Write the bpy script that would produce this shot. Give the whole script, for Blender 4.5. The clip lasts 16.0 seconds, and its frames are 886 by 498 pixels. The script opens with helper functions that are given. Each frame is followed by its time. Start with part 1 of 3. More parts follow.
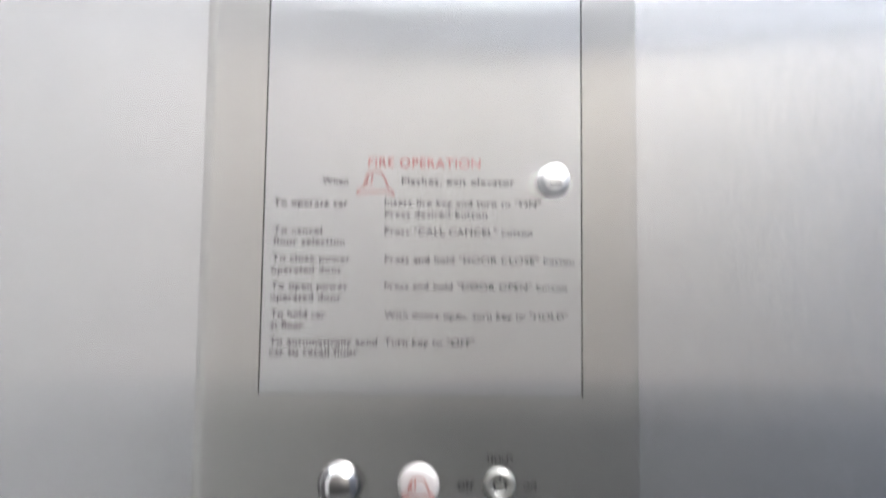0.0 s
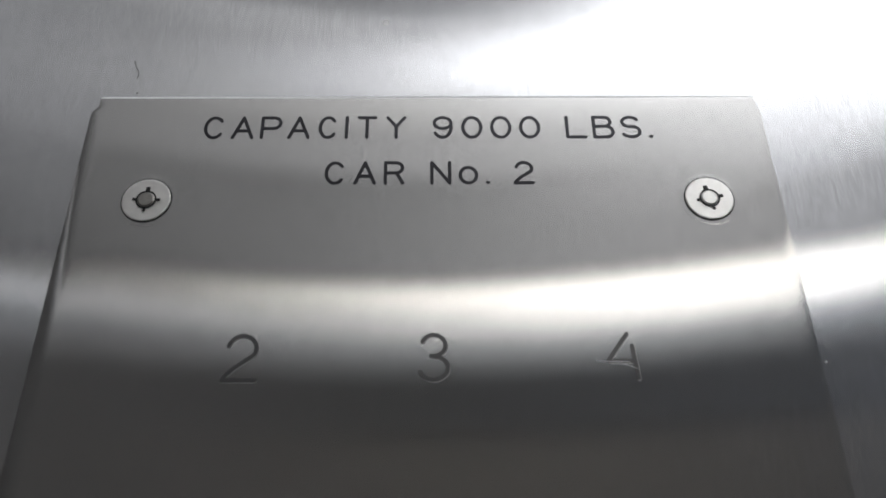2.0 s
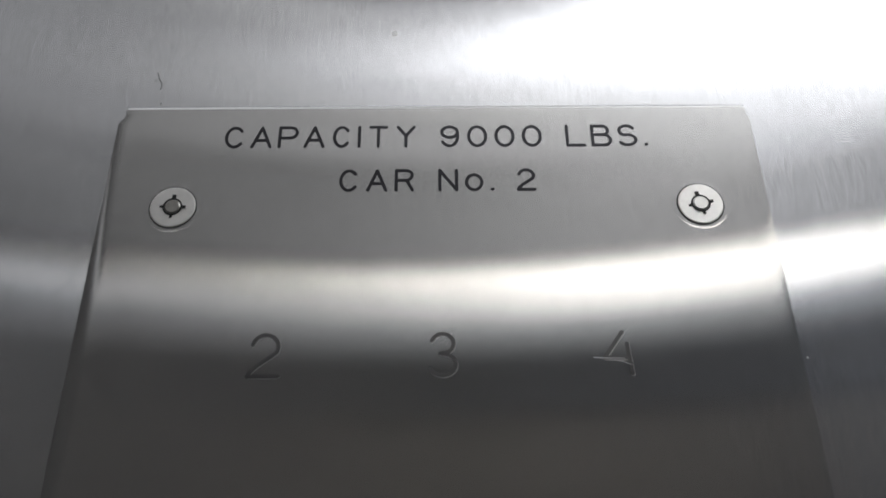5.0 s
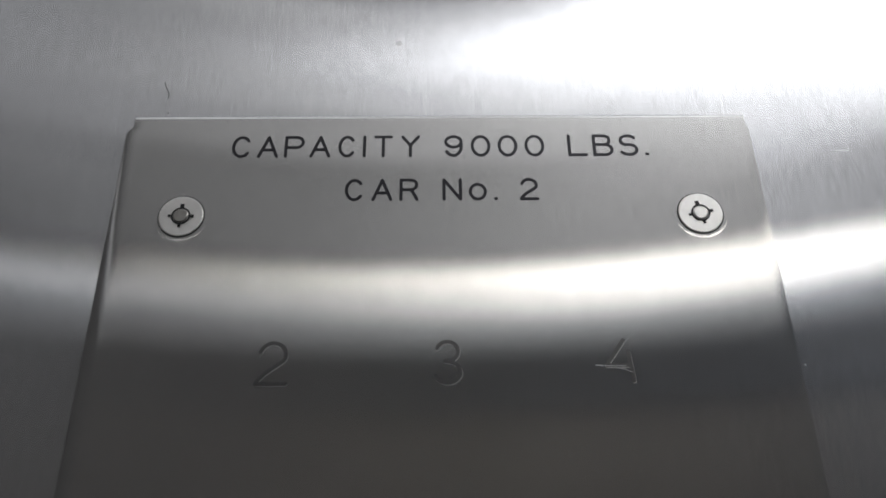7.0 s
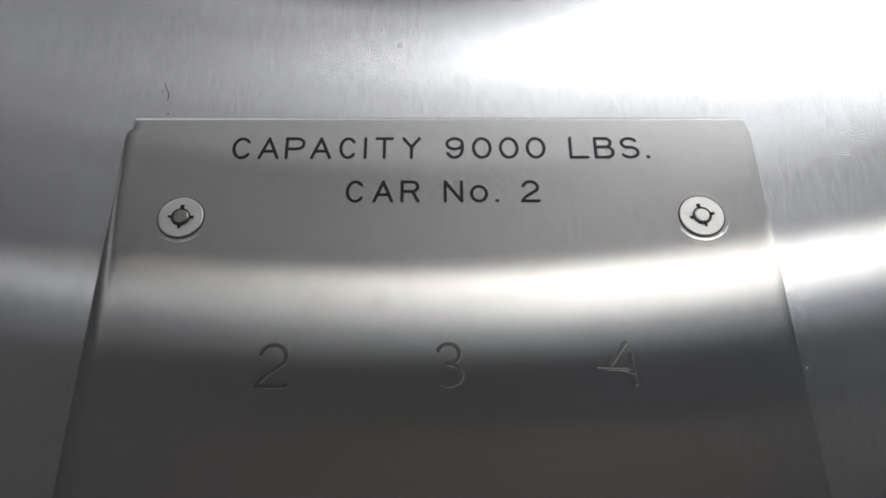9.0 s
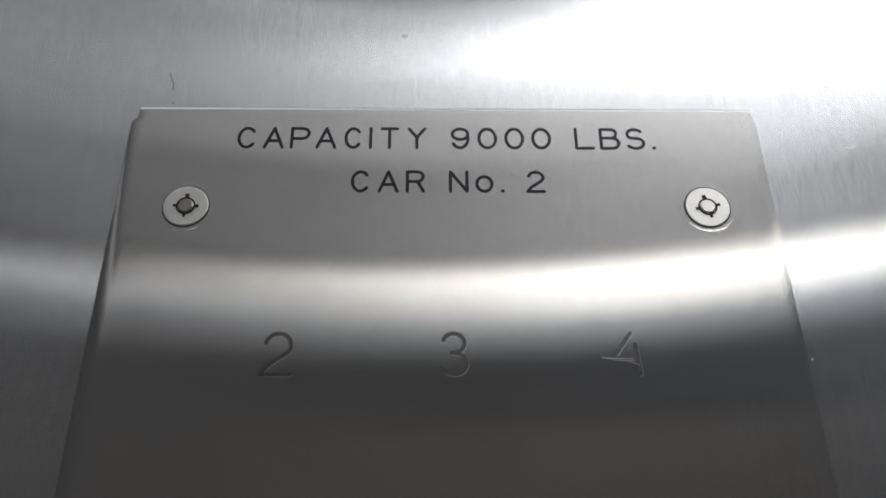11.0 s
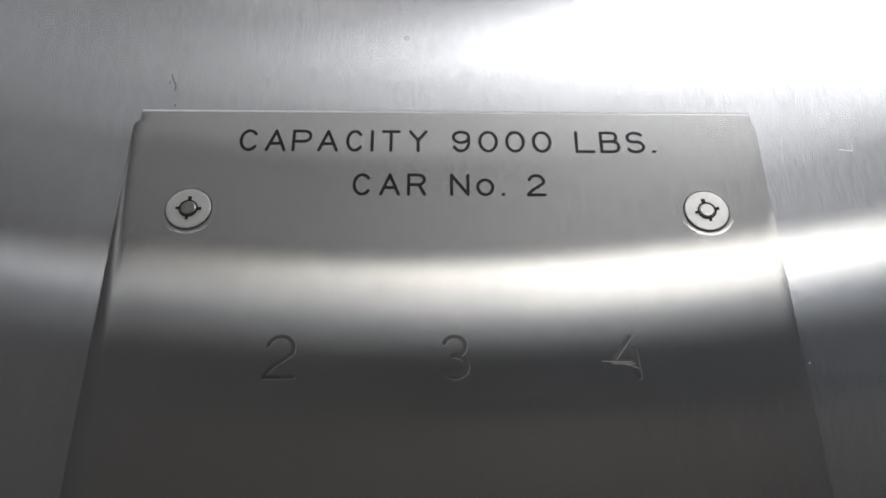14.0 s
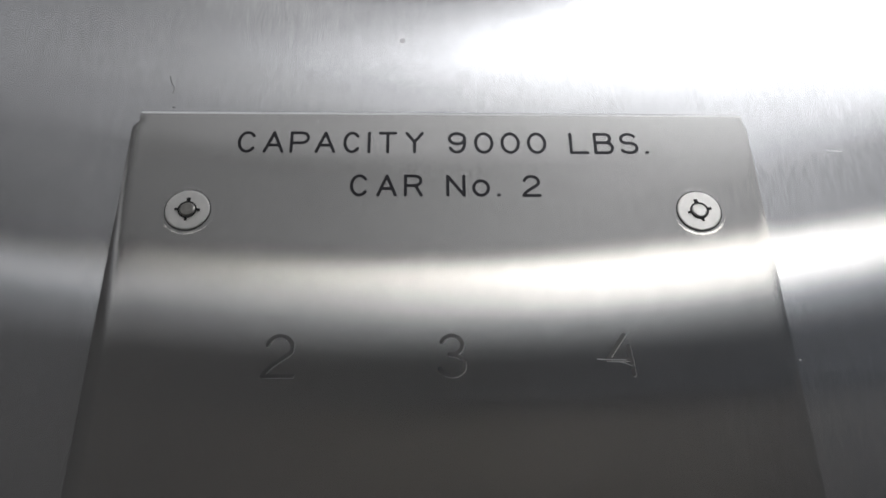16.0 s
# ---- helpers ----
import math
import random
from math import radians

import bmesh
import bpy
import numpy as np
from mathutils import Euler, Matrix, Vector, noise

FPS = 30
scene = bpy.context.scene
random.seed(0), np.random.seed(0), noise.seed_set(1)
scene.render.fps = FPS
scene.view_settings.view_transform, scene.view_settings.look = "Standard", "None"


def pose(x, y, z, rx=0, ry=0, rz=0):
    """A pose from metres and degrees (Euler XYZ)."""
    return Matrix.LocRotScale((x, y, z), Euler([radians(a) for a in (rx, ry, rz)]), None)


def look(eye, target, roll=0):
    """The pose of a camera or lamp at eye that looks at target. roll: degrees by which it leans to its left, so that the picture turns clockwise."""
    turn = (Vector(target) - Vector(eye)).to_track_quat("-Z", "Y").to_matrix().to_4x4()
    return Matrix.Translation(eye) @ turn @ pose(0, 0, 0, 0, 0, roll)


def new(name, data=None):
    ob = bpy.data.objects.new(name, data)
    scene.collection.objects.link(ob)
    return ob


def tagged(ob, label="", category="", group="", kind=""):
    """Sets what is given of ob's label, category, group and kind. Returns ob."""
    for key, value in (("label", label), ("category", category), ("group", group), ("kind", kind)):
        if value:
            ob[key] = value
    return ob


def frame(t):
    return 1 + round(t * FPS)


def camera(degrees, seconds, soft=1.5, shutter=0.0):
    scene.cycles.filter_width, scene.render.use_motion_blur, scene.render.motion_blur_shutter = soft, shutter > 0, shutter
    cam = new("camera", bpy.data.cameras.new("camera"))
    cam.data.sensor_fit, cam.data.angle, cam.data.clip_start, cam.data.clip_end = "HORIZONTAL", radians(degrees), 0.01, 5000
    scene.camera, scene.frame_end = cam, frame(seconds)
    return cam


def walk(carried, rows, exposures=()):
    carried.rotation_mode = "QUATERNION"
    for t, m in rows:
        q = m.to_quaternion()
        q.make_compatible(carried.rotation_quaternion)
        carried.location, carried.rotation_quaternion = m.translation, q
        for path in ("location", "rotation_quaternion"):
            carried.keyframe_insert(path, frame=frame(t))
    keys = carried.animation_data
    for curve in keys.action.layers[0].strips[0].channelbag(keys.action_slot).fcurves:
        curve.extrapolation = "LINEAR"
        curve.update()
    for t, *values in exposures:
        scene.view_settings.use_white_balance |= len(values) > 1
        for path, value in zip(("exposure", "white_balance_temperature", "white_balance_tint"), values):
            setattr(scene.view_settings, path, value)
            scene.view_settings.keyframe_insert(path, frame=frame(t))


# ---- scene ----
cam = camera(59.4, 16.0, soft=1.6, shutter=0.5)
cam.data.dof.use_dof, cam.data.dof.focus_distance, cam.data.dof.aperture_fstop = True, 0.335, 14.0   # a close focus: near steel goes soft
# seconds, eye, target, roll
PATH = [
    (0, (0.0069, -0.4676, 1.3424), (0.0204, 0.5287, 1.4277), 0.66),
    (0.04, (0.0055, -0.4642, 1.3486), (0.0202, 0.5309, 1.4440), 0.49),
    (0.1, (0.0000, -0.4507, 1.3735), (0.0195, 0.5398, 1.5093), -0.21),
    (0.2, (0.0060, -0.4329, 1.4157), (0.0050, 0.5565, 1.5606), 0.16),
    (0.3, (-0.0050, -0.4113, 1.4504), (0.0172, 0.5602, 1.6864), -0.36),
    (0.4, (-0.0077, -0.3907, 1.4811), (0.0165, 0.5717, 1.7519), -0.55),
    (0.5, (-0.0047, -0.3769, 1.5170), (0.0229, 0.5871, 1.7816), -0.73),
    (0.6, (-0.0093, -0.3449, 1.5293), (0.0371, 0.5917, 1.8766), -2.05),
    (0.7, (-0.0137, -0.3284, 1.5379), (0.0382, 0.5920, 1.9254), -2.27),
    (0.8, (-0.0089, -0.3114, 1.5460), (0.0380, 0.5970, 1.9614), -1.94),
    (1, (-0.0015, -0.3000, 1.5527), (0.0249, 0.6066, 1.9739), -0.92),
    (1.3, (0.0048, -0.2752, 1.5868), (0.0157, 0.6167, 2.0389), -1.22),
    (1.5, (0.0085, -0.2657, 1.6117), (0.0059, 0.6155, 2.0844), -0.87),
    (1.8, (0.0098, -0.2474, 1.6479), (-0.0019, 0.6384, 2.1118), -0.60),
    (2, (0.0013, -0.2465, 1.6538), (0.0140, 0.6402, 2.1160), -0.61),
    (2.5, (0.0010, -0.2481, 1.6525), (0.0140, 0.6450, 2.1022), -0.61),
    (3, (0.0009, -0.2593, 1.6546), (0.0022, 0.6409, 2.0901), -0.66),
    (3.5, (-0.0002, -0.2657, 1.6551), (0.0094, 0.6376, 2.0839), -0.59),
    (4, (-0.0007, -0.2671, 1.6525), (0.0077, 0.6307, 2.0928), -0.74),
    (6.5, (-0.0015, -0.2714, 1.6537), (0.0093, 0.6264, 2.0940), -0.56),
    (7, (-0.0034, -0.2742, 1.6546), (0.0085, 0.6253, 2.0914), -0.73),
    (7.5, (-0.0042, -0.2756, 1.6544), (0.0098, 0.6219, 2.0953), -0.82),
    (8, (-0.0034, -0.2735, 1.6543), (0.0098, 0.6228, 2.0977), -0.72),
    (8.5, (-0.0040, -0.2720, 1.6534), (0.0105, 0.6238, 2.0977), -0.63),
    (9, (-0.0056, -0.2728, 1.6540), (0.0121, 0.6238, 2.0964), -0.71),
    (11.5, (-0.0078, -0.2706, 1.6507), (0.0104, 0.6271, 2.0910), -0.42),
    (12, (-0.0070, -0.2714, 1.6522), (0.0143, 0.6271, 2.0908), -0.59),
    (12.5, (-0.0083, -0.2719, 1.6529), (0.0119, 0.6265, 2.0917), -0.48),
    (13, (-0.0086, -0.2728, 1.6544), (0.0117, 0.6296, 2.0850), -0.42),
    (13.5, (-0.0095, -0.2741, 1.6547), (0.0106, 0.6287, 2.0843), -0.43),
    (14, (-0.0089, -0.2747, 1.6541), (0.0114, 0.6271, 2.0858), -0.37),
    (14.5, (-0.0074, -0.2756, 1.6542), (0.0115, 0.6257, 2.0871), -0.42),
    (15, (-0.0083, -0.2770, 1.6543), (0.0135, 0.6249, 2.0857), -0.31),
    (15.5, (-0.0102, -0.2776, 1.6534), (0.0169, 0.6251, 2.0829), -0.26),
    (16, (-0.0103, -0.2780, 1.6521), (0.0186, 0.6230, 2.0849), -0.76),
]
EXPOSURES = [(0.0, 3.66), (0.3, 3.78), (0.5, 3.68), (0.7, 2.7), (1.0, 1.82), (1.3, 1.32), (1.5, 0.75), (1.8, 0.18), (2.0, -0.02), (2.5, -0.10), (3.5, -0.03), (16.0, -0.02)]
walk(cam, [(t, look(eye, target, roll)) for t, eye, target, roll in PATH], EXPOSURES)

TOP = 1.85          # height of the panel's top edge above the car floor
CEILING = 2.55
BACK = -2.25        # opposite wall
WEST, EAST = -1.25, 1.3

# ---- world: the closed lift car is lit by ceiling lamps and added glow panels ----
world = bpy.data.worlds.new("world")
world.use_nodes = True
world.node_tree.nodes["Background"].inputs[0].default_value = (0.02, 0.02, 0.022, 1)
scene.world = world


# ---- materials ----
def material(name):
    m = bpy.data.materials.new(name)
    m.use_nodes = True
    m.node_tree.nodes.clear()
    out = m.node_tree.nodes.new("ShaderNodeOutputMaterial")
    return m, m.node_tree.nodes, m.node_tree.links, out


def stretched_noise(nodes, links, scale, detail=3.0, rough=0.6):
    """Noise on the world position, stretched by a scale for each axis."""
    where = nodes.new("ShaderNodeNewGeometry")
    mapping = nodes.new("ShaderNodeMapping")
    mapping.inputs["Scale"].default_value = scale
    noise_node = nodes.new("ShaderNodeTexNoise")
    noise_node.inputs["Scale"].default_value = 1.0
    noise_node.inputs["Detail"].default_value = detail
    noise_node.inputs["Roughness"].default_value = rough
    links.new(where.outputs["Position"], mapping.inputs["Vector"])
    links.new(mapping.outputs["Vector"], noise_node.inputs["Vector"])
    return noise_node.outputs["Fac"]


def ranged(nodes, links, value, low, high, from_low=0.3, from_high=0.7):
    r = nodes.new("ShaderNodeMapRange")
    r.inputs["From Min"].default_value, r.inputs["From Max"].default_value = from_low, from_high
    r.inputs["To Min"].default_value, r.inputs["To Max"].default_value = low, high
    links.new(value, r.inputs["Value"])
    return r.outputs["Result"]


def brushed_steel(name, tint, grain=(900.0, 900.0, 22.0), rough=0.215, stretch=0.805, haze=0.05, groove=(0, 0, 1), bump=0.02, streaks=0.06):
    """Stainless steel brushed along groove: sharp along the grain, smeared across it."""
    m, nodes, links, out = material(name)
    streak = stretched_noise(nodes, links, grain)
    cloud = stretched_noise(nodes, links, (9.0, 9.0, 5.0), 4.0)
    hair = stretched_noise(nodes, links, tuple(0.3 * g for g in grain), 2.0)
    fine = nodes.new("ShaderNodeMath")
    fine.operation = "MULTIPLY"
    links.new(ranged(nodes, links, streak, 1 - streaks, 1 + streaks), fine.inputs[0])
    links.new(ranged(nodes, links, hair, 1 - 0.35 * streaks, 1 + 0.35 * streaks), fine.inputs[1])
    fine = fine.outputs[0]
    broad = ranged(nodes, links, cloud, 0.90, 1.10, 0.0, 1.0)
    both = nodes.new("ShaderNodeMath")
    both.operation = "MULTIPLY"
    links.new(fine, both.inputs[0]), links.new(broad, both.inputs[1])
    colour = nodes.new("ShaderNodeVectorMath")
    colour.operation = "SCALE"
    colour.inputs[0].default_value = tint
    links.new(both.outputs[0], colour.inputs["Scale"])
    relief = nodes.new("ShaderNodeBump")
    relief.inputs["Strength"].default_value = bump
    relief.inputs["Distance"].default_value = 0.0003
    links.new(streak, relief.inputs["Height"])
    along = nodes.new("ShaderNodeCombineXYZ")
    for n in range(3):
        along.inputs[n].default_value = groove[n]
    gloss = nodes.new("ShaderNodeBsdfAnisotropic")
    gloss.distribution = "BECKMANN"
    gloss.inputs["Anisotropy"].default_value = stretch
    gloss.inputs["Roughness"].default_value = rough
    links.new(colour.outputs[0], gloss.inputs["Color"])
    links.new(along.outputs[0], gloss.inputs["Tangent"])
    links.new(relief.outputs[0], gloss.inputs["Normal"])
    dull = nodes.new("ShaderNodeBsdfAnisotropic")
    dull.inputs["Roughness"].default_value = 0.5
    dull.inputs["Anisotropy"].default_value = 0.45
    links.new(colour.outputs[0], dull.inputs["Color"])
    links.new(along.outputs[0], dull.inputs["Tangent"])
    links.new(relief.outputs[0], dull.inputs["Normal"])
    mix = nodes.new("ShaderNodeMixShader")
    mix.inputs[0].default_value = haze
    links.new(gloss.outputs[0], mix.inputs[1]), links.new(dull.outputs[0], mix.inputs[2])
    links.new(mix.outputs[0], out.inputs["Surface"])
    return m


def surface(name, colour, rough=0.5, metal=0.0, grain=(40.0, 40.0, 40.0), vary=0.08, bump=0.0, coat=0.0):
    m, nodes, links, out = material(name)
    b = nodes.new("ShaderNodeBsdfPrincipled")
    fac = stretched_noise(nodes, links, grain, 4.0)
    scale = ranged(nodes, links, fac, 1 - vary, 1 + vary)
    tint = nodes.new("ShaderNodeVectorMath")
    tint.operation = "SCALE"
    tint.inputs[0].default_value = colour
    links.new(scale, tint.inputs["Scale"])
    links.new(tint.outputs[0], b.inputs["Base Color"])
    links.new(ranged(nodes, links, fac, rough * 0.9, min(1.0, rough * 1.1)), b.inputs["Roughness"])
    b.inputs["Metallic"].default_value = metal
    b.inputs["Coat Weight"].default_value = coat
    if bump:
        relief = nodes.new("ShaderNodeBump")
        relief.inputs["Strength"].default_value = bump
        relief.inputs["Distance"].default_value = 0.0005
        links.new(fac, relief.inputs["Height"]), links.new(relief.outputs[0], b.inputs["Normal"])
    links.new(b.outputs[0], out.inputs["Surface"])
    return m


def glowing(name, colour, strength):
    m, nodes, links, out = material(name)
    e = nodes.new("ShaderNodeEmission")
    e.inputs[0].default_value = (*colour, 1)
    e.inputs[1].default_value = strength
    links.new(e.outputs[0], out.inputs["Surface"])
    return m


def spotted_plastic(name, colour, spots):
    """A milky blue-white display pane; a faint glow and soft spots are painted into its emission."""
    m, nodes, links, out = material(name)
    b = nodes.new("ShaderNodeBsdfPrincipled")
    b.inputs["Base Color"].default_value = (*colour, 1)
    b.inputs["Roughness"].default_value = 0.35
    where = nodes.new("ShaderNodeNewGeometry")
    cloud = nodes.new("ShaderNodeTexNoise")
    cloud.inputs["Scale"].default_value = 45.0
    cloud.inputs["Detail"].default_value = 1.0
    centred = nodes.new("ShaderNodeVectorMath")
    centred.operation = "MULTIPLY_ADD"
    centred.inputs[1].default_value = (0.034, 0.0, 0.02)
    centred.inputs[2].default_value = (-0.017, 0.0, -0.01)
    bent = nodes.new("ShaderNodeVectorMath")
    links.new(where.outputs["Position"], cloud.inputs["Vector"])
    links.new(cloud.outputs["Color"], centred.inputs[0])
    links.new(where.outputs["Position"], bent.inputs[0])
    links.new(centred.outputs[0], bent.inputs[1])
    total = None
    for place, reach, power in spots:
        far = nodes.new("ShaderNodeVectorMath")
        far.operation = "DISTANCE"
        far.inputs[1].default_value = place
        links.new(bent.outputs[0], far.inputs[0])
        fall = nodes.new("ShaderNodeMapRange")
        fall.interpolation_type = "SMOOTHERSTEP"
        fall.inputs["From Min"].default_value, fall.inputs["From Max"].default_value = 0.0, reach
        fall.inputs["To Min"].default_value, fall.inputs["To Max"].default_value = power, 0.0
        links.new(far.outputs["Value"], fall.inputs["Value"])
        if total is None:
            total = fall.outputs["Result"]
        else:
            add = nodes.new("ShaderNodeMath")
            links.new(total, add.inputs[0]), links.new(fall.outputs["Result"], add.inputs[1])
            total = add.outputs[0]
    base = nodes.new("ShaderNodeMath")
    base.inputs[1].default_value = GLOW
    links.new(total, base.inputs[0])
    b.inputs["Emission Color"].default_value = (0.82, 0.88, 1.0, 1)
    links.new(base.outputs[0], b.inputs["Emission Strength"])
    links.new(b.outputs[0], out.inputs["Surface"])
    return m


GLOW = 0.012
WALL_STEEL = brushed_steel("wall_steel", (0.655, 0.663, 0.682), grain=(1000.0, 1000.0, 140.0), bump=0.05, streaks=0.085, haze=0.10)
PLATE_STEEL = brushed_steel("plate_steel", (0.545, 0.543, 0.538), grain=(1500.0, 1500.0, 110.0), bump=0.04, streaks=0.065)
COVER_STEEL = brushed_steel("cover_steel", (0.600, 0.612, 0.634), grain=(1500.0, 1500.0, 80.0), bump=0.04, streaks=0.05)
EDGE_STEEL = brushed_steel("edge_steel", (0.64, 0.64, 0.645), rough=0.42, stretch=0.35, haze=0.3)
CEILING_PAINT = surface("ceiling_paint", (0.76, 0.76, 0.77), 0.6, vary=0.03)
BACK_LAMINATE = surface("back_laminate", (0.205, 0.188, 0.173), 0.55, grain=(14.0, 14.0, 3.0), vary=0.2)
WEST_LAMINATE = surface("west_laminate", (0.76, 0.755, 0.755), 0.55, grain=(14.0, 14.0, 3.0), vary=0.15)
BAND_DARK = surface("band_dark", (0.078, 0.083, 0.096), 0.5)
WAINSCOT_GREY = surface("wainscot_grey", (0.072, 0.072, 0.068), 0.5, vary=0.15)
MID_GREY = surface("mid_grey", (0.118, 0.114, 0.108), 0.5, vary=0.1)
DOOR_GREY = surface("door_grey", (0.055, 0.055, 0.055), 0.5, vary=0.15)
EAST_PAINT = surface("east_paint", (0.085, 0.096, 0.118), 0.5, grain=(6.0, 6.0, 6.0), vary=0.08)
REVEAL_PLASTIC = surface("reveal_plastic", (0.42, 0.47, 0.55), 0.35, vary=0.03)
FLOOR_RUBBER = surface("floor_rubber", (0.10, 0.10, 0.10), 0.7, grain=(120.0, 120.0, 120.0), vary=0.25, bump=0.3)
LAMP_GLOW = glowing("lamp_glow", (0.97, 0.98, 1.0), 5.2)
COOL_GLOW = glowing("cool_glow", (0.92, 0.96, 1.0), 0.62)
HUSH_GLOW = glowing("hush_glow", (0.96, 0.97, 1.0), 0.14)
FAINT_GLOW = glowing("faint_glow", (0.98, 0.98, 1.0), 0.68)
PALE_GLOW = glowing("pale_glow", (0.98, 0.98, 1.0), 0.24)
WEAK_GLOW = glowing("weak_glow", (0.98, 0.98, 1.0), 0.38)
LOW_GLOW = glowing("low_glow", (0.98, 0.98, 1.0), 0.32)
WARM_GLOW = glowing("warm_glow", (0.98, 0.98, 1.0), 1.7)
MILD_GLOW = glowing("mild_glow", (0.95, 0.97, 1.0), 1.4)
GHOST_GLOW = glowing("ghost_glow", (0.98, 0.98, 1.0), 0.19)
SOFT_GLOW = glowing("soft_glow", (0.99, 0.985, 0.985), 0.9)
TUBE_GLOW = glowing("tube_glow", (1.0, 0.965, 0.90), 10.0)
STRIP_GLOW = glowing("strip_glow", (0.97, 0.98, 1.0), 2.5)
PANEL_FRAME = surface("panel_frame", (0.75, 0.75, 0.75), 0.4, vary=0.03)
BLACK_FILL = surface("black_fill", (0.005, 0.005, 0.006), 0.58, grain=(600.0, 600.0, 600.0), vary=0.3)
BLACK_INK = brushed_steel("black_ink", (0.044, 0.044, 0.049), rough=0.32, stretch=0.7, bump=0.0)
GROOVE_SHADE = brushed_steel("groove_shade", (0.12, 0.12, 0.124), rough=0.40, stretch=0.5)
GREY_FILL = surface("grey_fill", (0.035, 0.036, 0.038), 0.32, grain=(600.0, 600.0, 600.0), vary=0.3)
RED_FILL = surface("red_fill", (0.16, 0.036, 0.03), 0.5, grain=(300.0, 300.0, 300.0), vary=0.15)
DARK_GAP = surface("dark_gap", (0.015, 0.015, 0.015), 0.8)
LOCK_METAL = surface("lock_metal", (0.83, 0.82, 0.80), 0.45, 0.85, grain=(300.0, 300.0, 300.0), vary=0.05)
CORE_METAL = surface("core_metal", (0.36, 0.35, 0.33), 0.4, 0.7, grain=(500.0, 500.0, 500.0), vary=0.12)
CHROME = surface("chrome", (0.4, 0.4, 0.41), 0.12, 1.0, vary=0.02)
SWITCH_METAL = surface("switch_metal", (0.27, 0.27, 0.262), 0.36, 0.9, vary=0.04)
KNOB_METAL = surface("knob_metal", (0.86, 0.86, 0.87), 0.3, 0.92, vary=0.03)
WHITE_BUTTON = surface("white_button", (0.235, 0.222, 0.225), 0.3, vary=0.02, coat=0.4)
SCRATCH_DARK = surface("scratch_dark", (0.3, 0.3, 0.305), 0.6, 0.5)
SPECK_GREY = brushed_steel("speck_grey", (0.6, 0.6, 0.61), rough=0.3, stretch=0.7)
LIP_HIGHLIGHT = brushed_steel("lip_highlight", (0.42, 0.42, 0.425), rough=0.36, stretch=0.5)
SCRATCH_DULL = surface("scratch_dull", (0.46, 0.46, 0.48), 0.5, 1.0)
SCRATCH_LIGHT = surface("scratch_light", (0.62, 0.63, 0.65), 0.4, 1.0)


# ---- mesh helpers ----
def linked(name, bm, mat, parent=None, label=""):
    mesh = bpy.data.meshes.new(name)
    bm.to_mesh(mesh)
    bm.free()
    mesh.materials.append(mat)
    ob = new(name, mesh)
    if parent is not None:
        ob.parent = parent
    return tagged(ob, label)


def part(name, bm, mat, parent, label=""):
    return linked(name, bm, mat, parent, label)


def smooth(ob):
    for p in ob.data.polygons:
        p.use_smooth = True
    return ob


def add_box(bm, x0, x1, y0, y1, z0, z1, bevel=0.0):
    made = bmesh.ops.create_cube(bm, size=1.0, matrix=Matrix.LocRotScale(((x0 + x1) / 2, (y0 + y1) / 2, (z0 + z1) / 2), None, (x1 - x0, y1 - y0, z1 - z0)))
    if bevel:
        edges = list({e for v in made["verts"] for e in v.link_edges})
        bmesh.ops.bevel(bm, geom=edges, offset=bevel, segments=2, profile=0.5, affect="EDGES")
    return bm


def box(x0, x1, y0, y1, z0, z1, bevel=0.0):
    return add_box(bmesh.new(), x0, x1, y0, y1, z0, z1, bevel)


def sheet(x0, x1, z0, z1, holes, front, back):
    """An upright sheet that faces -y, with rectangular holes (x0, x1, z0, z1) right through it."""
    bm = bmesh.new()
    xs = sorted({x0, x1, *(h[0] for h in holes), *(h[1] for h in holes)})
    zs = sorted({z0, z1, *(h[2] for h in holes), *(h[3] for h in holes)})
    solid = {}
    for i in range(len(xs) - 1):
        for k in range(len(zs) - 1):
            cx, cz = (xs[i] + xs[i + 1]) / 2, (zs[k] + zs[k + 1]) / 2
            solid[i, k] = not any(h[0] < cx < h[1] and h[2] < cz < h[3] for h in holes)

    def quad(*points):
        bm.faces.new([bm.verts.new(p) for p in points])

    for (i, k), full in solid.items():
        if not full:
            continue
        a, b, c, d = xs[i], xs[i + 1], zs[k], zs[k + 1]
        quad((a, front, c), (b, front, c), (b, front, d), (a, front, d))
        quad((a, back, d), (b, back, d), (b, back, c), (a, back, c))
        if not solid.get((i - 1, k)):
            quad((a, back, c), (a, front, c), (a, front, d), (a, back, d))
        if not solid.get((i + 1, k)):
            quad((b, front, c), (b, back, c), (b, back, d), (b, front, d))
        if not solid.get((i, k - 1)):
            quad((a, back, c), (b, back, c), (b, front, c), (a, front, c))
        if not solid.get((i, k + 1)):
            quad((a, front, d), (b, front, d), (b, back, d), (a, back, d))
    bmesh.ops.remove_doubles(bm, verts=bm.verts, dist=1e-6)
    return bm


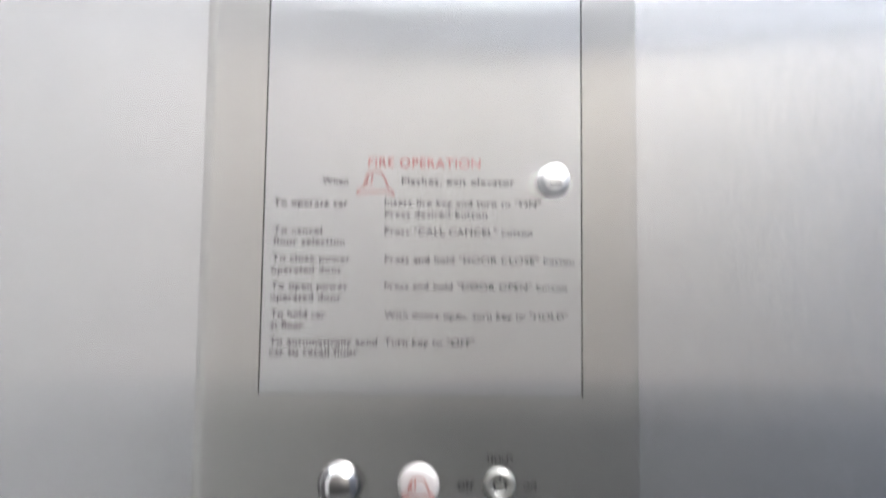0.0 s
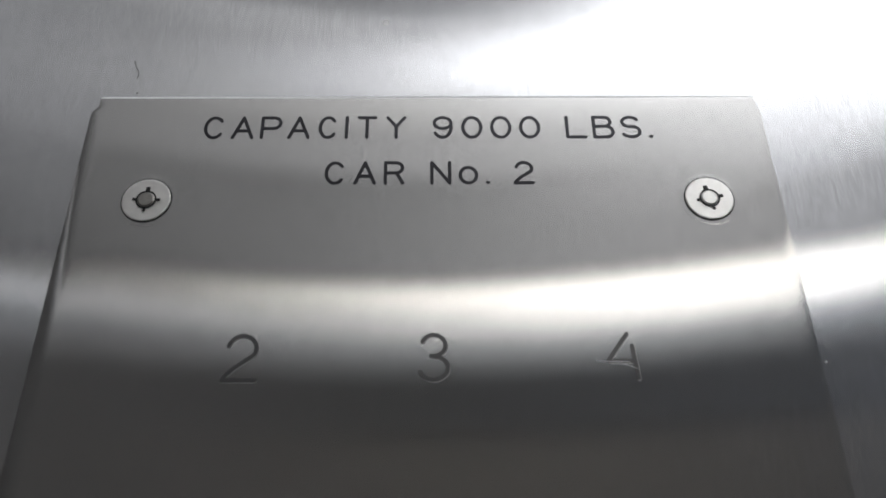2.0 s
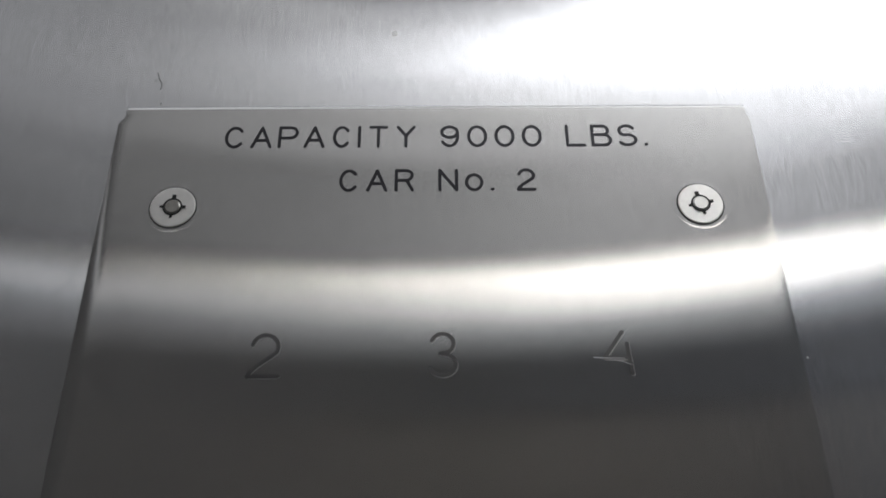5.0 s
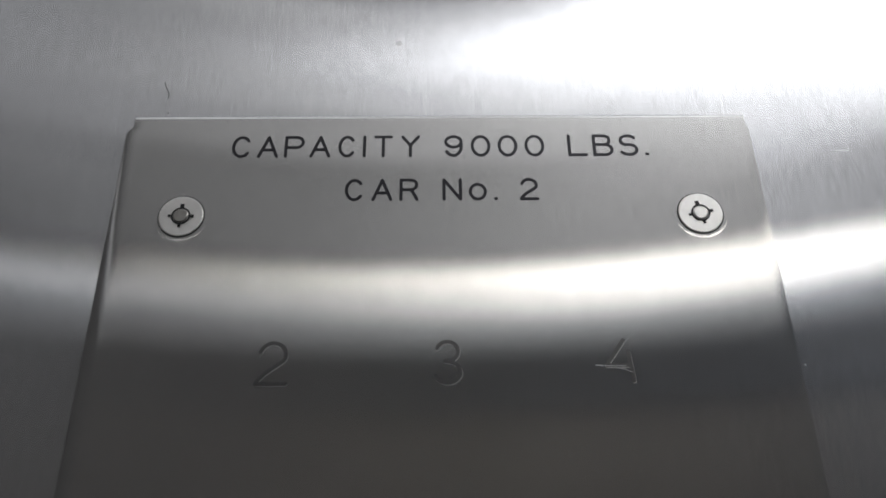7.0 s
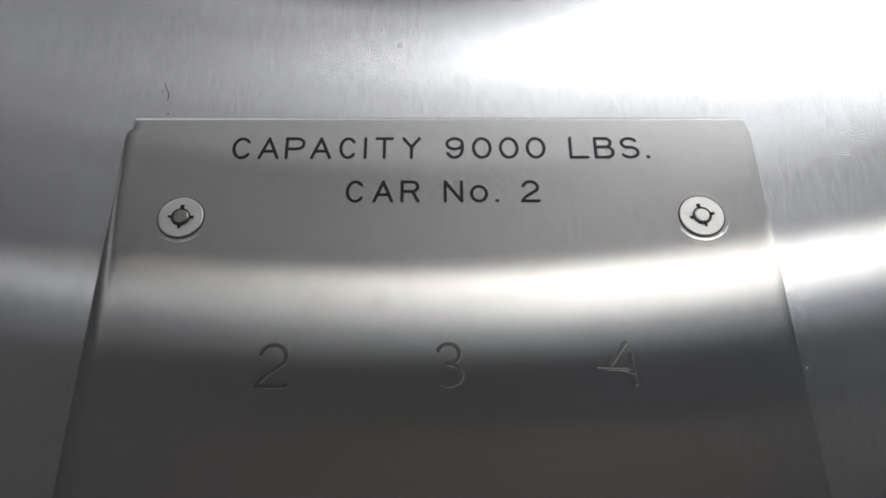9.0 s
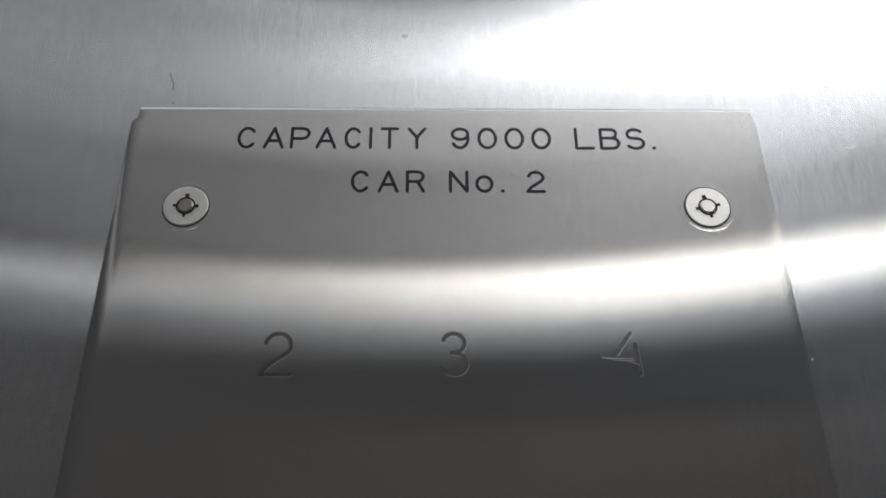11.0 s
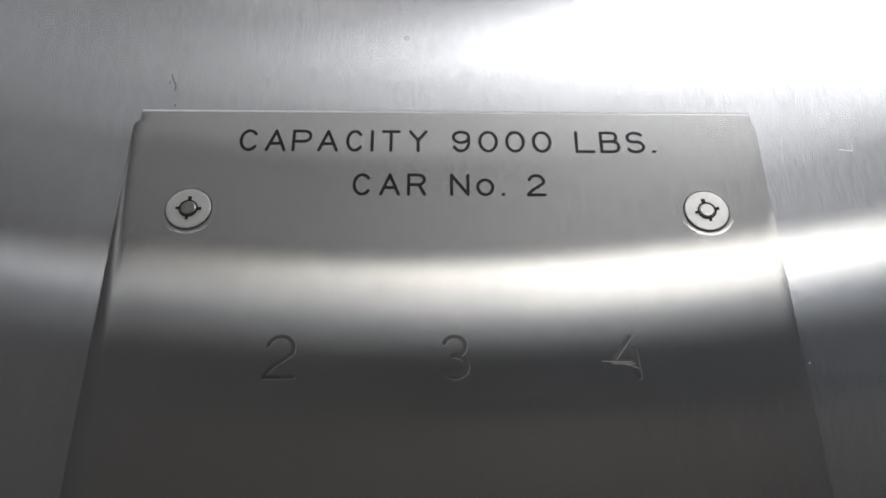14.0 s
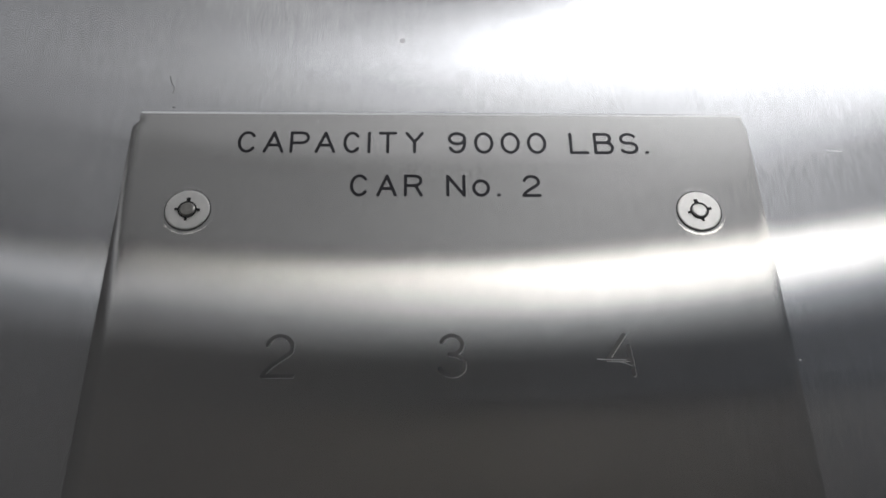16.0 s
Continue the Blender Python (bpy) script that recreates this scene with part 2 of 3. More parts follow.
def turned(profile, segments=48):
    """A body of revolution about the y axis at the origin; profile: rows of radius and y, from front to back."""
    bm = bmesh.new()
    rings = []
    for radius, y in profile:
        if radius == 0:
            rings.append([bm.verts.new((0, y, 0))])
        else:
            rings.append([bm.verts.new((radius * math.cos(2 * math.pi * n / segments), y, radius * math.sin(2 * math.pi * n / segments))) for n in range(segments)])
    for a, b in zip(rings, rings[1:]):
        for n in range(segments):
            m = (n + 1) % segments
            if len(a) == 1:
                bm.faces.new((a[0], b[m], b[n]))
            elif len(b) == 1:
                bm.faces.new((a[n], a[m], b[0]))
            else:
                bm.faces.new((a[n], a[m], b[m], b[n]))
    bmesh.ops.recalc_face_normals(bm, faces=bm.faces)
    return bm


def moved(bm, x, y, z):
    bmesh.ops.translate(bm, verts=bm.verts, vec=(x, y, z))
    return bm


def text_bm(words, weight=0.0):
    curve = bpy.data.curves.new("words", "FONT")
    curve.body, curve.size, curve.offset, curve.resolution_u, curve.space_character = words, 1.0, weight, 6, 1.08
    ob = new("words", curve)
    bpy.context.view_layer.update()
    mesh = bpy.data.meshes.new_from_object(ob)
    bm = bmesh.new()
    bm.from_mesh(mesh)
    bpy.data.objects.remove(ob)
    bpy.data.curves.remove(curve)
    bpy.data.meshes.remove(mesh)
    return bm


CAP = max(v.co.y for v in text_bm("H").verts)


def lettering(name, words, x0, x1, base, cap, y, mat, parent, label="", weight=0.0):
    """Words from x0 to x1 on the line at height base, capitals cap high, filled flat at depth y."""
    bm = text_bm(words, weight)
    left, right = min(v.co.x for v in bm.verts), max(v.co.x for v in bm.verts)
    for v in bm.verts:
        v.co = Vector((x0 + (v.co.x - left) / (right - left) * (x1 - x0), y, base + v.co.y / CAP * cap))
    bmesh.ops.recalc_face_normals(bm, faces=bm.faces)
    return part(name, bm, mat, parent, label)


def stroke(points, width, y):
    """A flat ribbon of a given width along points (x, z)."""
    bm = bmesh.new()
    pairs = []
    for n, (x, z) in enumerate(points):
        a, b = points[max(n - 1, 0)], points[min(n + 1, len(points) - 1)]
        way = Vector((b[0] - a[0], b[1] - a[1])).normalized()
        side = Vector((-way.y, way.x)) * width / 2
        pairs.append((bm.verts.new((x + side.x, y, z + side.y)), bm.verts.new((x - side.x, y, z - side.y))))
    for (a, b), (c, d) in zip(pairs, pairs[1:]):
        bm.faces.new((a, b, d, c))
    return bm


# ---- the lift car ----
WINDOW = (-0.0435, 0.0451, TOP - 0.2403, TOP - 0.1705)
DOOR = (-0.0957, 0.0977, TOP - 0.5553, TOP - 0.2898)
FACE, WALL_Y = 0.0, 0.006
BOTTOM = TOP - 1.15

wall_front = tagged(linked("wall_front", sheet(WEST, EAST, 0, CEILING, [(-0.118, 0.118, BOTTOM + 0.05, TOP - 0.13)], WALL_Y, 0.06), WALL_STEEL),
                    "vertically brushed stainless steel lift car wall", "wall", kind="structure")
tagged(linked("wall_west", box(WEST - 0.05, WEST, BACK, 0.06, 0, CEILING), WEST_LAMINATE), "grey laminate side wall of the lift car", "wall", kind="structure")
tagged(linked("wall_east", box(EAST, EAST + 0.05, BACK, 0.06, 0, CEILING), EAST_PAINT), "blue-grey painted side wall of the lift car", "wall", kind="structure")
tagged(linked("wall_back", box(WEST, EAST, BACK - 0.05, BACK, 0, CEILING), BACK_LAMINATE), "dark laminate rear wall of the lift car", "wall", kind="structure")
tagged(linked("floor", box(WEST, EAST, BACK, 0.06, -0.05, 0), FLOOR_RUBBER), "dark speckled rubber lift floor", "floor", kind="structure")
tagged(linked("ceiling", box(WEST, EAST, BACK, 0.06, CEILING, CEILING + 0.05), CEILING_PAINT), "plain pale painted lift ceiling", "ceiling", kind="structure")


def glow_panel(x0, x1, y0, y1, glow, label):
    lamp = tagged(new("ceiling_panel"), label, "ceiling light", "ceiling lights of the car")
    lamp.location = ((x0 + x1) / 2, (y0 + y1) / 2, CEILING)
    w, d = (x1 - x0) / 2, (y1 - y0) / 2
    part("diffuser", box(-w, w, -d, d, -0.018, -0.004, 0.004), glow, lamp, "glowing white diffuser")
    bm = bmesh.new()
    for a, b, c, e in ((-w - 0.005, w + 0.005, -d - 0.005, -d), (-w - 0.005, w + 0.005, d, d + 0.005), (-w - 0.005, -w, -d, d), (w, w + 0.005, -d, d)):
        add_box(bm, a, b, c, e, -0.022, 0, 0.001)
    part("frame", bm, PANEL_FRAME, lamp)
    return lamp


BRIGHT, DIM = "bright lamp strip recessed in the lift ceiling", "dim glow strip added for the steel's reflections"
glow_panel(0.22, 1.2, -0.765, -0.645, LAMP_GLOW, BRIGHT)
# the dimmer panels are added, unseen, to grade what the steel reflects
glow_panel(0.22, 1.2, -0.930, -0.777, SOFT_GLOW, DIM)
glow_panel(0.22, 1.2, -1.59, -0.942, FAINT_GLOW, "wide dim glow panel added for the steel's reflections")
glow_panel(-0.22, 0.208, -0.94, -0.63, SOFT_GLOW, DIM)
glow_panel(-0.22, 0.208, -1.11, -0.952, FAINT_GLOW, DIM)
glow_panel(-1.2, -0.232, -0.96, -0.71, LOW_GLOW, DIM)
glow_panel(-1.2, -0.232, -1.11, -0.972, GHOST_GLOW, DIM)
glow_panel(-0.22, 0.208, -1.59, -1.122, PALE_GLOW, "wide faint glow panel added for the steel's reflections")
glow_panel(-1.2, -0.232, -1.59, -1.122, GHOST_GLOW, "wide faint glow panel added for the steel's reflections")
glow_panel(0.38, 1.2, -0.602, -0.38, LAMP_GLOW, "bright square lamp panel recessed in the lift ceiling")
glow_panel(-1.2, 0.337, -0.602, -0.38, WEAK_GLOW, "faint glow panel added for the steel's reflections")
# added overhead glow, reflected only by the rounded top edge and lock rims
glow_panel(-1.2, 1.2, -0.34, -0.10, MILD_GLOW, "long glow panel added to brighten the panel's top edge")
glow_panel(0.22, 1.2, -1.73, -1.612, TUBE_GLOW, "narrow bright tube lamp on the lift ceiling")
# from here on, added strips that fade the reflected band downwards and leftwards
glow_panel(0.36, 1.2, -1.87, -1.742, STRIP_GLOW, "long glow strip added to fade the reflected band")
glow_panel(0.36, 1.2, -2.01, -1.882, MILD_GLOW, "long soft glow strip added to fade the reflected band")
glow_panel(0.36, 1.2, -2.235, -2.022, COOL_GLOW, "long soft glow strip added to fade the reflected band")
glow_panel(-0.76, 0.348, -1.93, -1.742, WEAK_GLOW, "long faint glow strip added for the steel's reflections")
glow_panel(-0.76, 0.348, -2.235, -1.942, HUSH_GLOW, "long faint glow strip added for the steel's reflections")
glow_panel(-0.76, 0.208, -1.73, -1.63, GHOST_GLOW, "long faint glow strip added for the steel's reflections")
glow_panel(-1.2, -0.772, -1.80, -1.63, WARM_GLOW, "narrow glow strip added to brighten the left wall's reflection")
glow_panel(-1.2, -0.772, -1.98, -1.812, COOL_GLOW, "long faint glow strip added for the steel's reflections")
glow_panel(-1.2, -0.772, -2.235, -1.992, WEAK_GLOW, "long faint glow strip added for the steel's reflections")
# unseen dark surfaces, sized so the left rolled edge reflects dark
tagged(linked("door_1", box(WEST, WEST + 0.02, -1.2, -0.1, 0, 2.1, 0.004), DOOR_GREY), "unseen dark door leaf, sized for the rolled edge's reflection", "door", kind="structure")
tagged(linked("trim", box(WEST, WEST + 0.03, -1.25, 0.0, 2.105, CEILING, 0.004), DOOR_GREY), "unseen dark panel added to darken the rolled edge's reflection", "trim", kind="structure")
# added mid tone: softens the step to the dark panelling in reflections
tagged(linked("trim", box(WEST, EAST, BACK, BACK + 0.034, 1.0, 1.12, 0.006), MID_GREY), "mid-grey band added to soften the panelling's reflected edge", "trim", kind="structure")
tagged(linked("wainscot", box(WEST, EAST, BACK, BACK + 0.03, 0, 1.0), WAINSCOT_GREY), "dark panelling along the lower rear wall", "panelling", kind="structure")
# added dark band: gives the dark zone under the bright reflected strip
tagged(linked("trim", box(0.05, EAST, BACK, BACK + 0.03, CEILING - 0.25, CEILING), BAND_DARK), "dark band added to darken the steel's reflection", "trim", kind="structure")

# ---- the operating panel ----
panel = tagged(new("car_operating_panel"), "tall brushed stainless steel lift operating panel on the wall", "control panel")
panel.location = (0, 0, 0)

part("faceplate", sheet(-0.1180, 0.1180, BOTTOM, TOP, [WINDOW, DOOR], FACE, WALL_Y - 0.0005), PLATE_STEEL, panel)


def flange(side, start, deep, power, end):
    """The softly rolled side of the panel, with a thin return to the wall, flat at the top corner."""
    bm = bmesh.new()
    steps = 14
    turn = [start + (end - start) * n / steps for n in range(steps + 1)]
    profile = [(0.1180, 0.0)] + [(x, deep * ((x - start) / (end - start)) ** power) for x in turn] + [(end, deep), (end - 0.0004, WALL_Y - 0.0002)]
    square = [(0.1180 + (x - 0.1180) * 0.0120 / (end - 0.1180), 0.0) for x in [0.1180] + turn] + [(0.1300, 0.0), (0.1298, WALL_Y - 0.0002)]
    lines = []
    for z, rolled in ((TOP, 0.0), (TOP - 0.0038, 0.08), (TOP - 0.0062, 1.0), (BOTTOM, 1.0)):
        lines.append([bm.verts.new((side * (a + (c - a) * rolled), b + (d - b) * rolled, z)) for (a, b), (c, d) in zip(square, profile)])
    for p, q in zip(lines, lines[1:]):
        for n in range(len(profile) - 1):
            if n != steps + 1:
                bm.faces.new((p[n], p[n + 1], q[n + 1], q[n]))
    bmesh.ops.recalc_face_normals(bm, faces=bm.faces)
    for f in bm.faces:
        if f.normal.y > 0.2 or f.normal.x * side < -0.2:
            f.normal_flip()
    return smooth(part("side_flange", bm, PLATE_STEEL, panel))


flange(-1, 0.1265, 0.0010, 1.6, 0.1330), flange(1, 0.1250, 0.00010, 2.5, 0.1312)
edge = bmesh.new()
RIM = 0.0012
bend = [(FACE + RIM - RIM * math.cos(radians(15 * n)), TOP + 1.4 * RIM * math.sin(radians(15 * n))) for n in range(7)] + [(WALL_Y - 0.0004, TOP + 1.4 * RIM)]
rolls = [[edge.verts.new((x, y, z)) for y, z in bend] for x in (-0.1298, 0.1298)]
for n in range(len(bend) - 1):
    edge.faces.new((rolls[0][n], rolls[0][n + 1], rolls[1][n + 1], rolls[1][n]))
bmesh.ops.recalc_face_normals(edge, faces=edge.faces)
smooth(part("top_edge", edge, EDGE_STEEL, panel, "thin rounded top edge"))
part("back_box", sheet(-0.112, 0.112, BOTTOM + 0.06, TOP - 0.14, [], 0.022, 0.03), DARK_GAP, panel)

Y_INK = FACE - 0.00012


def arc(cx, cz, rx, rz, start, end, steps=16):
    """Points of an ellipse from start to end degrees, in the glyph's unit box."""
    return [(cx + rx * math.cos(radians(start + (end - start) * n / steps)), cz + rz * math.sin(radians(start + (end - start) * n / steps))) for n in range(steps + 1)]


# single-stroke engraver's alphabet: strokes in a unit box
GLYPHS = {
    "C": [arc(0.5, 0.5, 0.5, 0.5, 40, 320, 26)],
    "A": [[(0, 0), (0.5, 1), (1, 0)], [(0.2, 0.34), (0.8, 0.34)]],
    "P": [[(0, 0), (0, 1), (0.6, 1)] + arc(0.62, 0.73, 0.38, 0.27, 90, -90, 12) + [(0, 0.46)]],
    "R": [[(0, 0), (0, 1), (0.6, 1)] + arc(0.62, 0.75, 0.36, 0.25, 90, -90, 12) + [(0, 0.5)], [(0.64, 0.5), (1, 0)]],
    "I": [[(0.5, 0), (0.5, 1)]],
    "T": [[(0, 1), (1, 1)], [(0.5, 1), (0.5, 0)]],
    "Y": [[(0, 1), (0.5, 0.54), (1, 1)], [(0.5, 0.54), (0.5, 0)]],
    "9": [arc(0.5, 0.72, 0.5, 0.28, 0, 360, 24), arc(0.48, 0.5, 0.52, 0.5, 20, -145, 18)],
    "0": [arc(0.5, 0.5, 0.5, 0.5, 90, 450, 30)],
    "L": [[(0, 1), (0, 0), (1, 0)]],
    "B": [[(0, 0), (0, 1), (0.55, 1)] + arc(0.58, 0.77, 0.32, 0.23, 90, -90, 12) + [(0, 0.54)], [(0.55, 0.54)] + arc(0.66, 0.27, 0.34, 0.27, 90, -90, 12) + [(0, 0)]],
    "S": [arc(0.5, 0.75, 0.46, 0.25, 30, 250, 16) + arc(0.5, 0.27, 0.5, 0.27, 80, -150, 18)],
    "N": [[(0, 0), (0, 1), (1, 0), (1, 1)]],
    "o": [arc(0.5, 0.38, 0.5, 0.38, 90, 450, 26)],
    ".": [[(0.3, 0.02), (0.7, 0.02)]],
    "2": [arc(0.52, 0.7, 0.44, 0.3, 165, -25, 18) + [(0.66, 0.44), (0.3, 0.26), (0.08, 0.1), (0, 0), (1, 0)]],
    "3": [arc(0.5, 0.76, 0.42, 0.24, 160, -80, 16) + [(0.42, 0.52)], [(0.42, 0.52), (0.62, 0.5)] + arc(0.5, 0.25, 0.5, 0.26, 65, -160, 18)],
    "4": [[(0.72, 1), (0.0, 0.38), (0.92, 0.38)], [(0.86, 0.72), (0.96, 0)]],
}


def engraved(name, glyphs, base, cap, width, y, mat, parent, label=""):
    """A line of single-stroke characters, each from its own left to right edge, with rounded stroke ends."""
    bm = bmesh.new()
    for glyph, left, right in glyphs:
        half, depth = width / 2, y
        for points in GLYPHS[glyph]:
            path = [(left + half + a * max(right - left - width, 1e-5), base + half + b * (cap - width)) for a, b in points]
            runs = [[path[0]]]
            for n in range(1, len(path)):
                runs[-1].append(path[n])
                if n < len(path) - 1:
                    come, go = Vector(path[n]) - Vector(path[n - 1]), Vector(path[n + 1]) - Vector(path[n])
                    if come.normalized().dot(go.normalized()) < 0.8:
                        runs.append([path[n]])
            for run in runs:
                depth -= 0.000004
                ribbon = stroke(run, width, depth)
                mesh = bpy.data.meshes.new("ribbon")
                ribbon.to_mesh(mesh), ribbon.free()
                bm.from_mesh(mesh)
                bpy.data.meshes.remove(mesh)
                for x, z in (run[0], run[-1]):
                    depth -= 0.000004
                    bm.faces.new([bm.verts.new((x + half * math.cos(n * math.pi / 6), depth, z + half * math.sin(n * math.pi / 6))) for n in range(12)])
    return part(name, bm, mat, parent, label)


CAPACITY = [("C", -0.0874, -0.0793), ("A", -0.0766, -0.0679), ("P", -0.0655, -0.0572), ("A", -0.0549, -0.0462), ("C", -0.0430, -0.0356), ("I", -0.0328, -0.0314), ("T", -0.0281, -0.0203), ("Y", -0.0168, -0.0089), ("9", 0.0013, 0.0091), ("0", 0.0124, 0.0207), ("0", 0.0237, 0.0320), ("0", 0.0350, 0.0433), ("L", 0.0531, 0.0614), ("B", 0.0636, 0.0722), ("S", 0.0746, 0.0827), (".", 0.0850, 0.0873), ]
CAR_NUMBER = [("C", -0.0394, -0.0316), ("A", -0.0285, -0.0200), ("R", -0.0172, -0.0094), ("N", 0.0003, 0.0083), ("o", 0.0110, 0.0184), (".", 0.0210, 0.0230), ("2", 0.0316, 0.0396), ]
engraved("capacity_lettering", CAPACITY, TOP - 0.0196, 0.0107, 0.0013, Y_INK, BLACK_INK, panel, "engraved black capital letters")
engraved("car_number_lettering", CAR_NUMBER, TOP - 0.0405, 0.0104, 0.0013, Y_INK, BLACK_INK, panel, "engraved black letters")
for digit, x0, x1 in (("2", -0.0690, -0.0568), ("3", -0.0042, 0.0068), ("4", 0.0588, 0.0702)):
    # lighter copy, shifted down and right, paints the groove's lit lower edge
    engraved("groove_highlight", [(digit, x0 + 0.00018, x1 + 0.00018)], TOP - 0.11705, 0.0170, 0.0015, FACE - 0.00003, LIP_HIGHLIGHT, panel, "painted highlight along the groove's lower edge")
    # flat ribbon: the bare groove's shade is put into its dark tint
    engraved("floor_number", [(digit, x0, x1)], TOP - 0.1168, 0.0170, 0.0015, Y_INK, GROOVE_SHADE, panel, "engraved floor number, groove shade painted dark grey")
part("scratch", stroke([(0.0556, TOP - 0.1100), (0.0600, TOP - 0.1103), (0.0668, TOP - 0.1104)], 0.00035, Y_INK - 0.00005), SCRATCH_DULL, panel, "short pale scratch")
part("scratch", stroke([(0.0630, TOP - 0.1109), (0.0662, TOP - 0.1116), (0.0690, TOP - 0.1128)], 0.00025, Y_INK - 0.00009), SCRATCH_DULL, panel, "short pale scratch")


def lock(x, z, turn):
    """A round tubular key lock, flush in the plate."""
    body = part("key_lock", turned([(0, -0.0006), (0.0083, -0.0006), (0.0086, -0.0005), (0.0088, -0.0001), (0.0088, 0.005)]), LOCK_METAL, panel, "round satin metal tubular key lock")
    body.location = (x, 0, z)
    body.rotation_euler = (0, turn, 0)
    body.scale = (1.03, 1.0, 1.03)
    smooth(part("shadow_gap", turned([(0.0087, -0.0002), (0.0088, -0.0004), (0.0090, -0.0004), (0.0091, -0.0001)]), DARK_GAP, body))
    smooth(part("rim", turned([(0.0091, -0.00008), (0.0098, -0.00009), (0.0107, -0.00006)]), PLATE_STEEL, body))
    key = turned([(0.0031, -0.0007), (0.0031, -0.00085), (0.0037, -0.00085), (0.0037, -0.0007)])
    for n, size in enumerate((1.0, 0.8, 0.8, 1.25)):
        a = -n * math.pi / 2
        c, s = math.cos(a), math.sin(a)
        made = bmesh.ops.create_cube(key, size=1.0, matrix=Matrix.Translation((0.0042 * c, -0.00078, 0.0042 * s)) @ Matrix.Rotation(-a, 4, "Y") @ Matrix.Diagonal((0.0016 * size, 0.0002, 0.0012 * size, 1)))
    part("keyway", key, BLACK_FILL, body, "dark ring keyway with four notches")
    part("core", turned([(0, -0.0012), (0.0025, -0.0012), (0.0030, -0.0008)]), CORE_METAL if x < 0 else LOCK_METAL, body)
    return body


lock(-0.1042, TOP - 0.0471, 0.03), lock(0.1040, TOP - 0.0471, -0.2)

# display window: a milky pane set back behind the plate
pane_y = 0.0042
display = part("display_window", sheet(WINDOW[0] - 0.004, WINDOW[1] + 0.004, WINDOW[2] - 0.004, WINDOW[3] + 0.004, [], pane_y, pane_y + 0.004),
               spotted_plastic("display_plastic", (0.195, 0.236, 0.31), [((-0.014, pane_y, TOP - 0.198), 0.021, 0.02), ((0.016, pane_y, TOP - 0.219), 0.021, 0.045)]), panel, "blank milky blue display pane, soft bright spots painted in")
reveal = bmesh.new()
x0, x1, z0, z1 = WINDOW
rings = []
for inset, y in ((0.0, FACE - 0.0002), (0.0008, 0.0008), (0.0008, pane_y)):
    lift = inset * 2.3
    rings.append([reveal.verts.new(p) for p in ((x0 + inset, y, z0 + lift), (x1 - inset, y, z0 + lift), (x1 - inset, y, z1 - inset), (x0 + inset, y, z1 - inset))])
for a, b in zip(rings, rings[1:]):
    for n in range(4):
        reveal.faces.new((a[n], a[(n + 1) % 4], b[(n + 1) % 4], b[n]))
bmesh.ops.recalc_face_normals(reveal, faces=reveal.faces)
part("window_reveal", reveal, REVEAL_PLASTIC, display)

# service cabinet door with the firefighters' instructions
door_y = FACE - 0.0004
door_bm = bmesh.new()
gap = 0.0009
outline = [(DOOR[3] - 0.0002, 0.0022), (DOOR[3] - 0.0008, door_y + 0.00022), (DOOR[3] - 0.0080, door_y), (DOOR[2] + 0.0003, door_y), (DOOR[2] + 0.0003, 0.0022)]
sides = [[door_bm.verts.new((x, y, z)) for z, y in outline] for x in (DOOR[0] + gap, DOOR[1] - gap)]
for n in range(len(outline) - 1):
    door_bm.faces.new((sides[0][n], sides[0][n + 1], sides[1][n + 1], sides[1][n]))
for s in sides:
    door_bm.faces.new(s)
bmesh.ops.recalc_face_normals(door_bm, faces=door_bm.faces)
service_door = part("service_door", door_bm, COVER_STEEL, panel, "closed brushed steel cabinet door with printed instructions")
Y_PRINT = door_y - 0.00012

lettering("fire_heading", "FIRE OPERATION", -0.0328, 0.0354, TOP - 0.4180, 0.0056, Y_PRINT, RED_FILL, service_door, "red printed heading")
LINES = [
    ("When", -0.0604, -0.0448, 0.4290), ("Flashes, exit elevator", -0.0123, 0.0565, 0.4286),
    ("To operate car", -0.0894, -0.0445, 0.4425), ("Insert fire key and turn to \"ON\"", -0.0224, 0.0724, 0.4417),
    ("Press desired button", -0.0223, 0.0398, 0.4486),
    ("To cancel", -0.0892, -0.0600, 0.4594), ("Press \"CALL CANCEL\" button", -0.0221, 0.0673, 0.4594),
    ("floor selection", -0.0890, -0.0461, 0.4660),
    ("To close power", -0.0894, -0.0424, 0.4761), ("Press and hold \"DOOR CLOSE\" button", -0.0218, 0.0926, 0.4763),
    ("operated door", -0.0899, -0.0474, 0.4829),
    ("To open power", -0.0896, -0.0437, 0.4928), ("Press and hold \"DOOR OPEN\" button", -0.0218, 0.0881, 0.4923),
    ("operated door", -0.0900, -0.0474, 0.4996),
    ("To hold car", -0.0894, -0.0567, 0.5097), ("With doors open, turn key to \"HOLD\"", -0.0215, 0.0888, 0.5098),
    ("at floor", -0.0895, -0.0700, 0.5164),
    ("To automatically send", -0.0896, -0.0255, 0.5259), ("Turn key to \"OFF\"", -0.0212, 0.0329, 0.5259),
    ("car to recall floor", -0.0897, -0.0368, 0.5322),
]
for words, left, right, down in LINES:
    lettering("instruction_line", words, left, right, TOP - down, 0.0042, Y_PRINT, BLACK_FILL, service_door, "black printed instruction", 0.012)


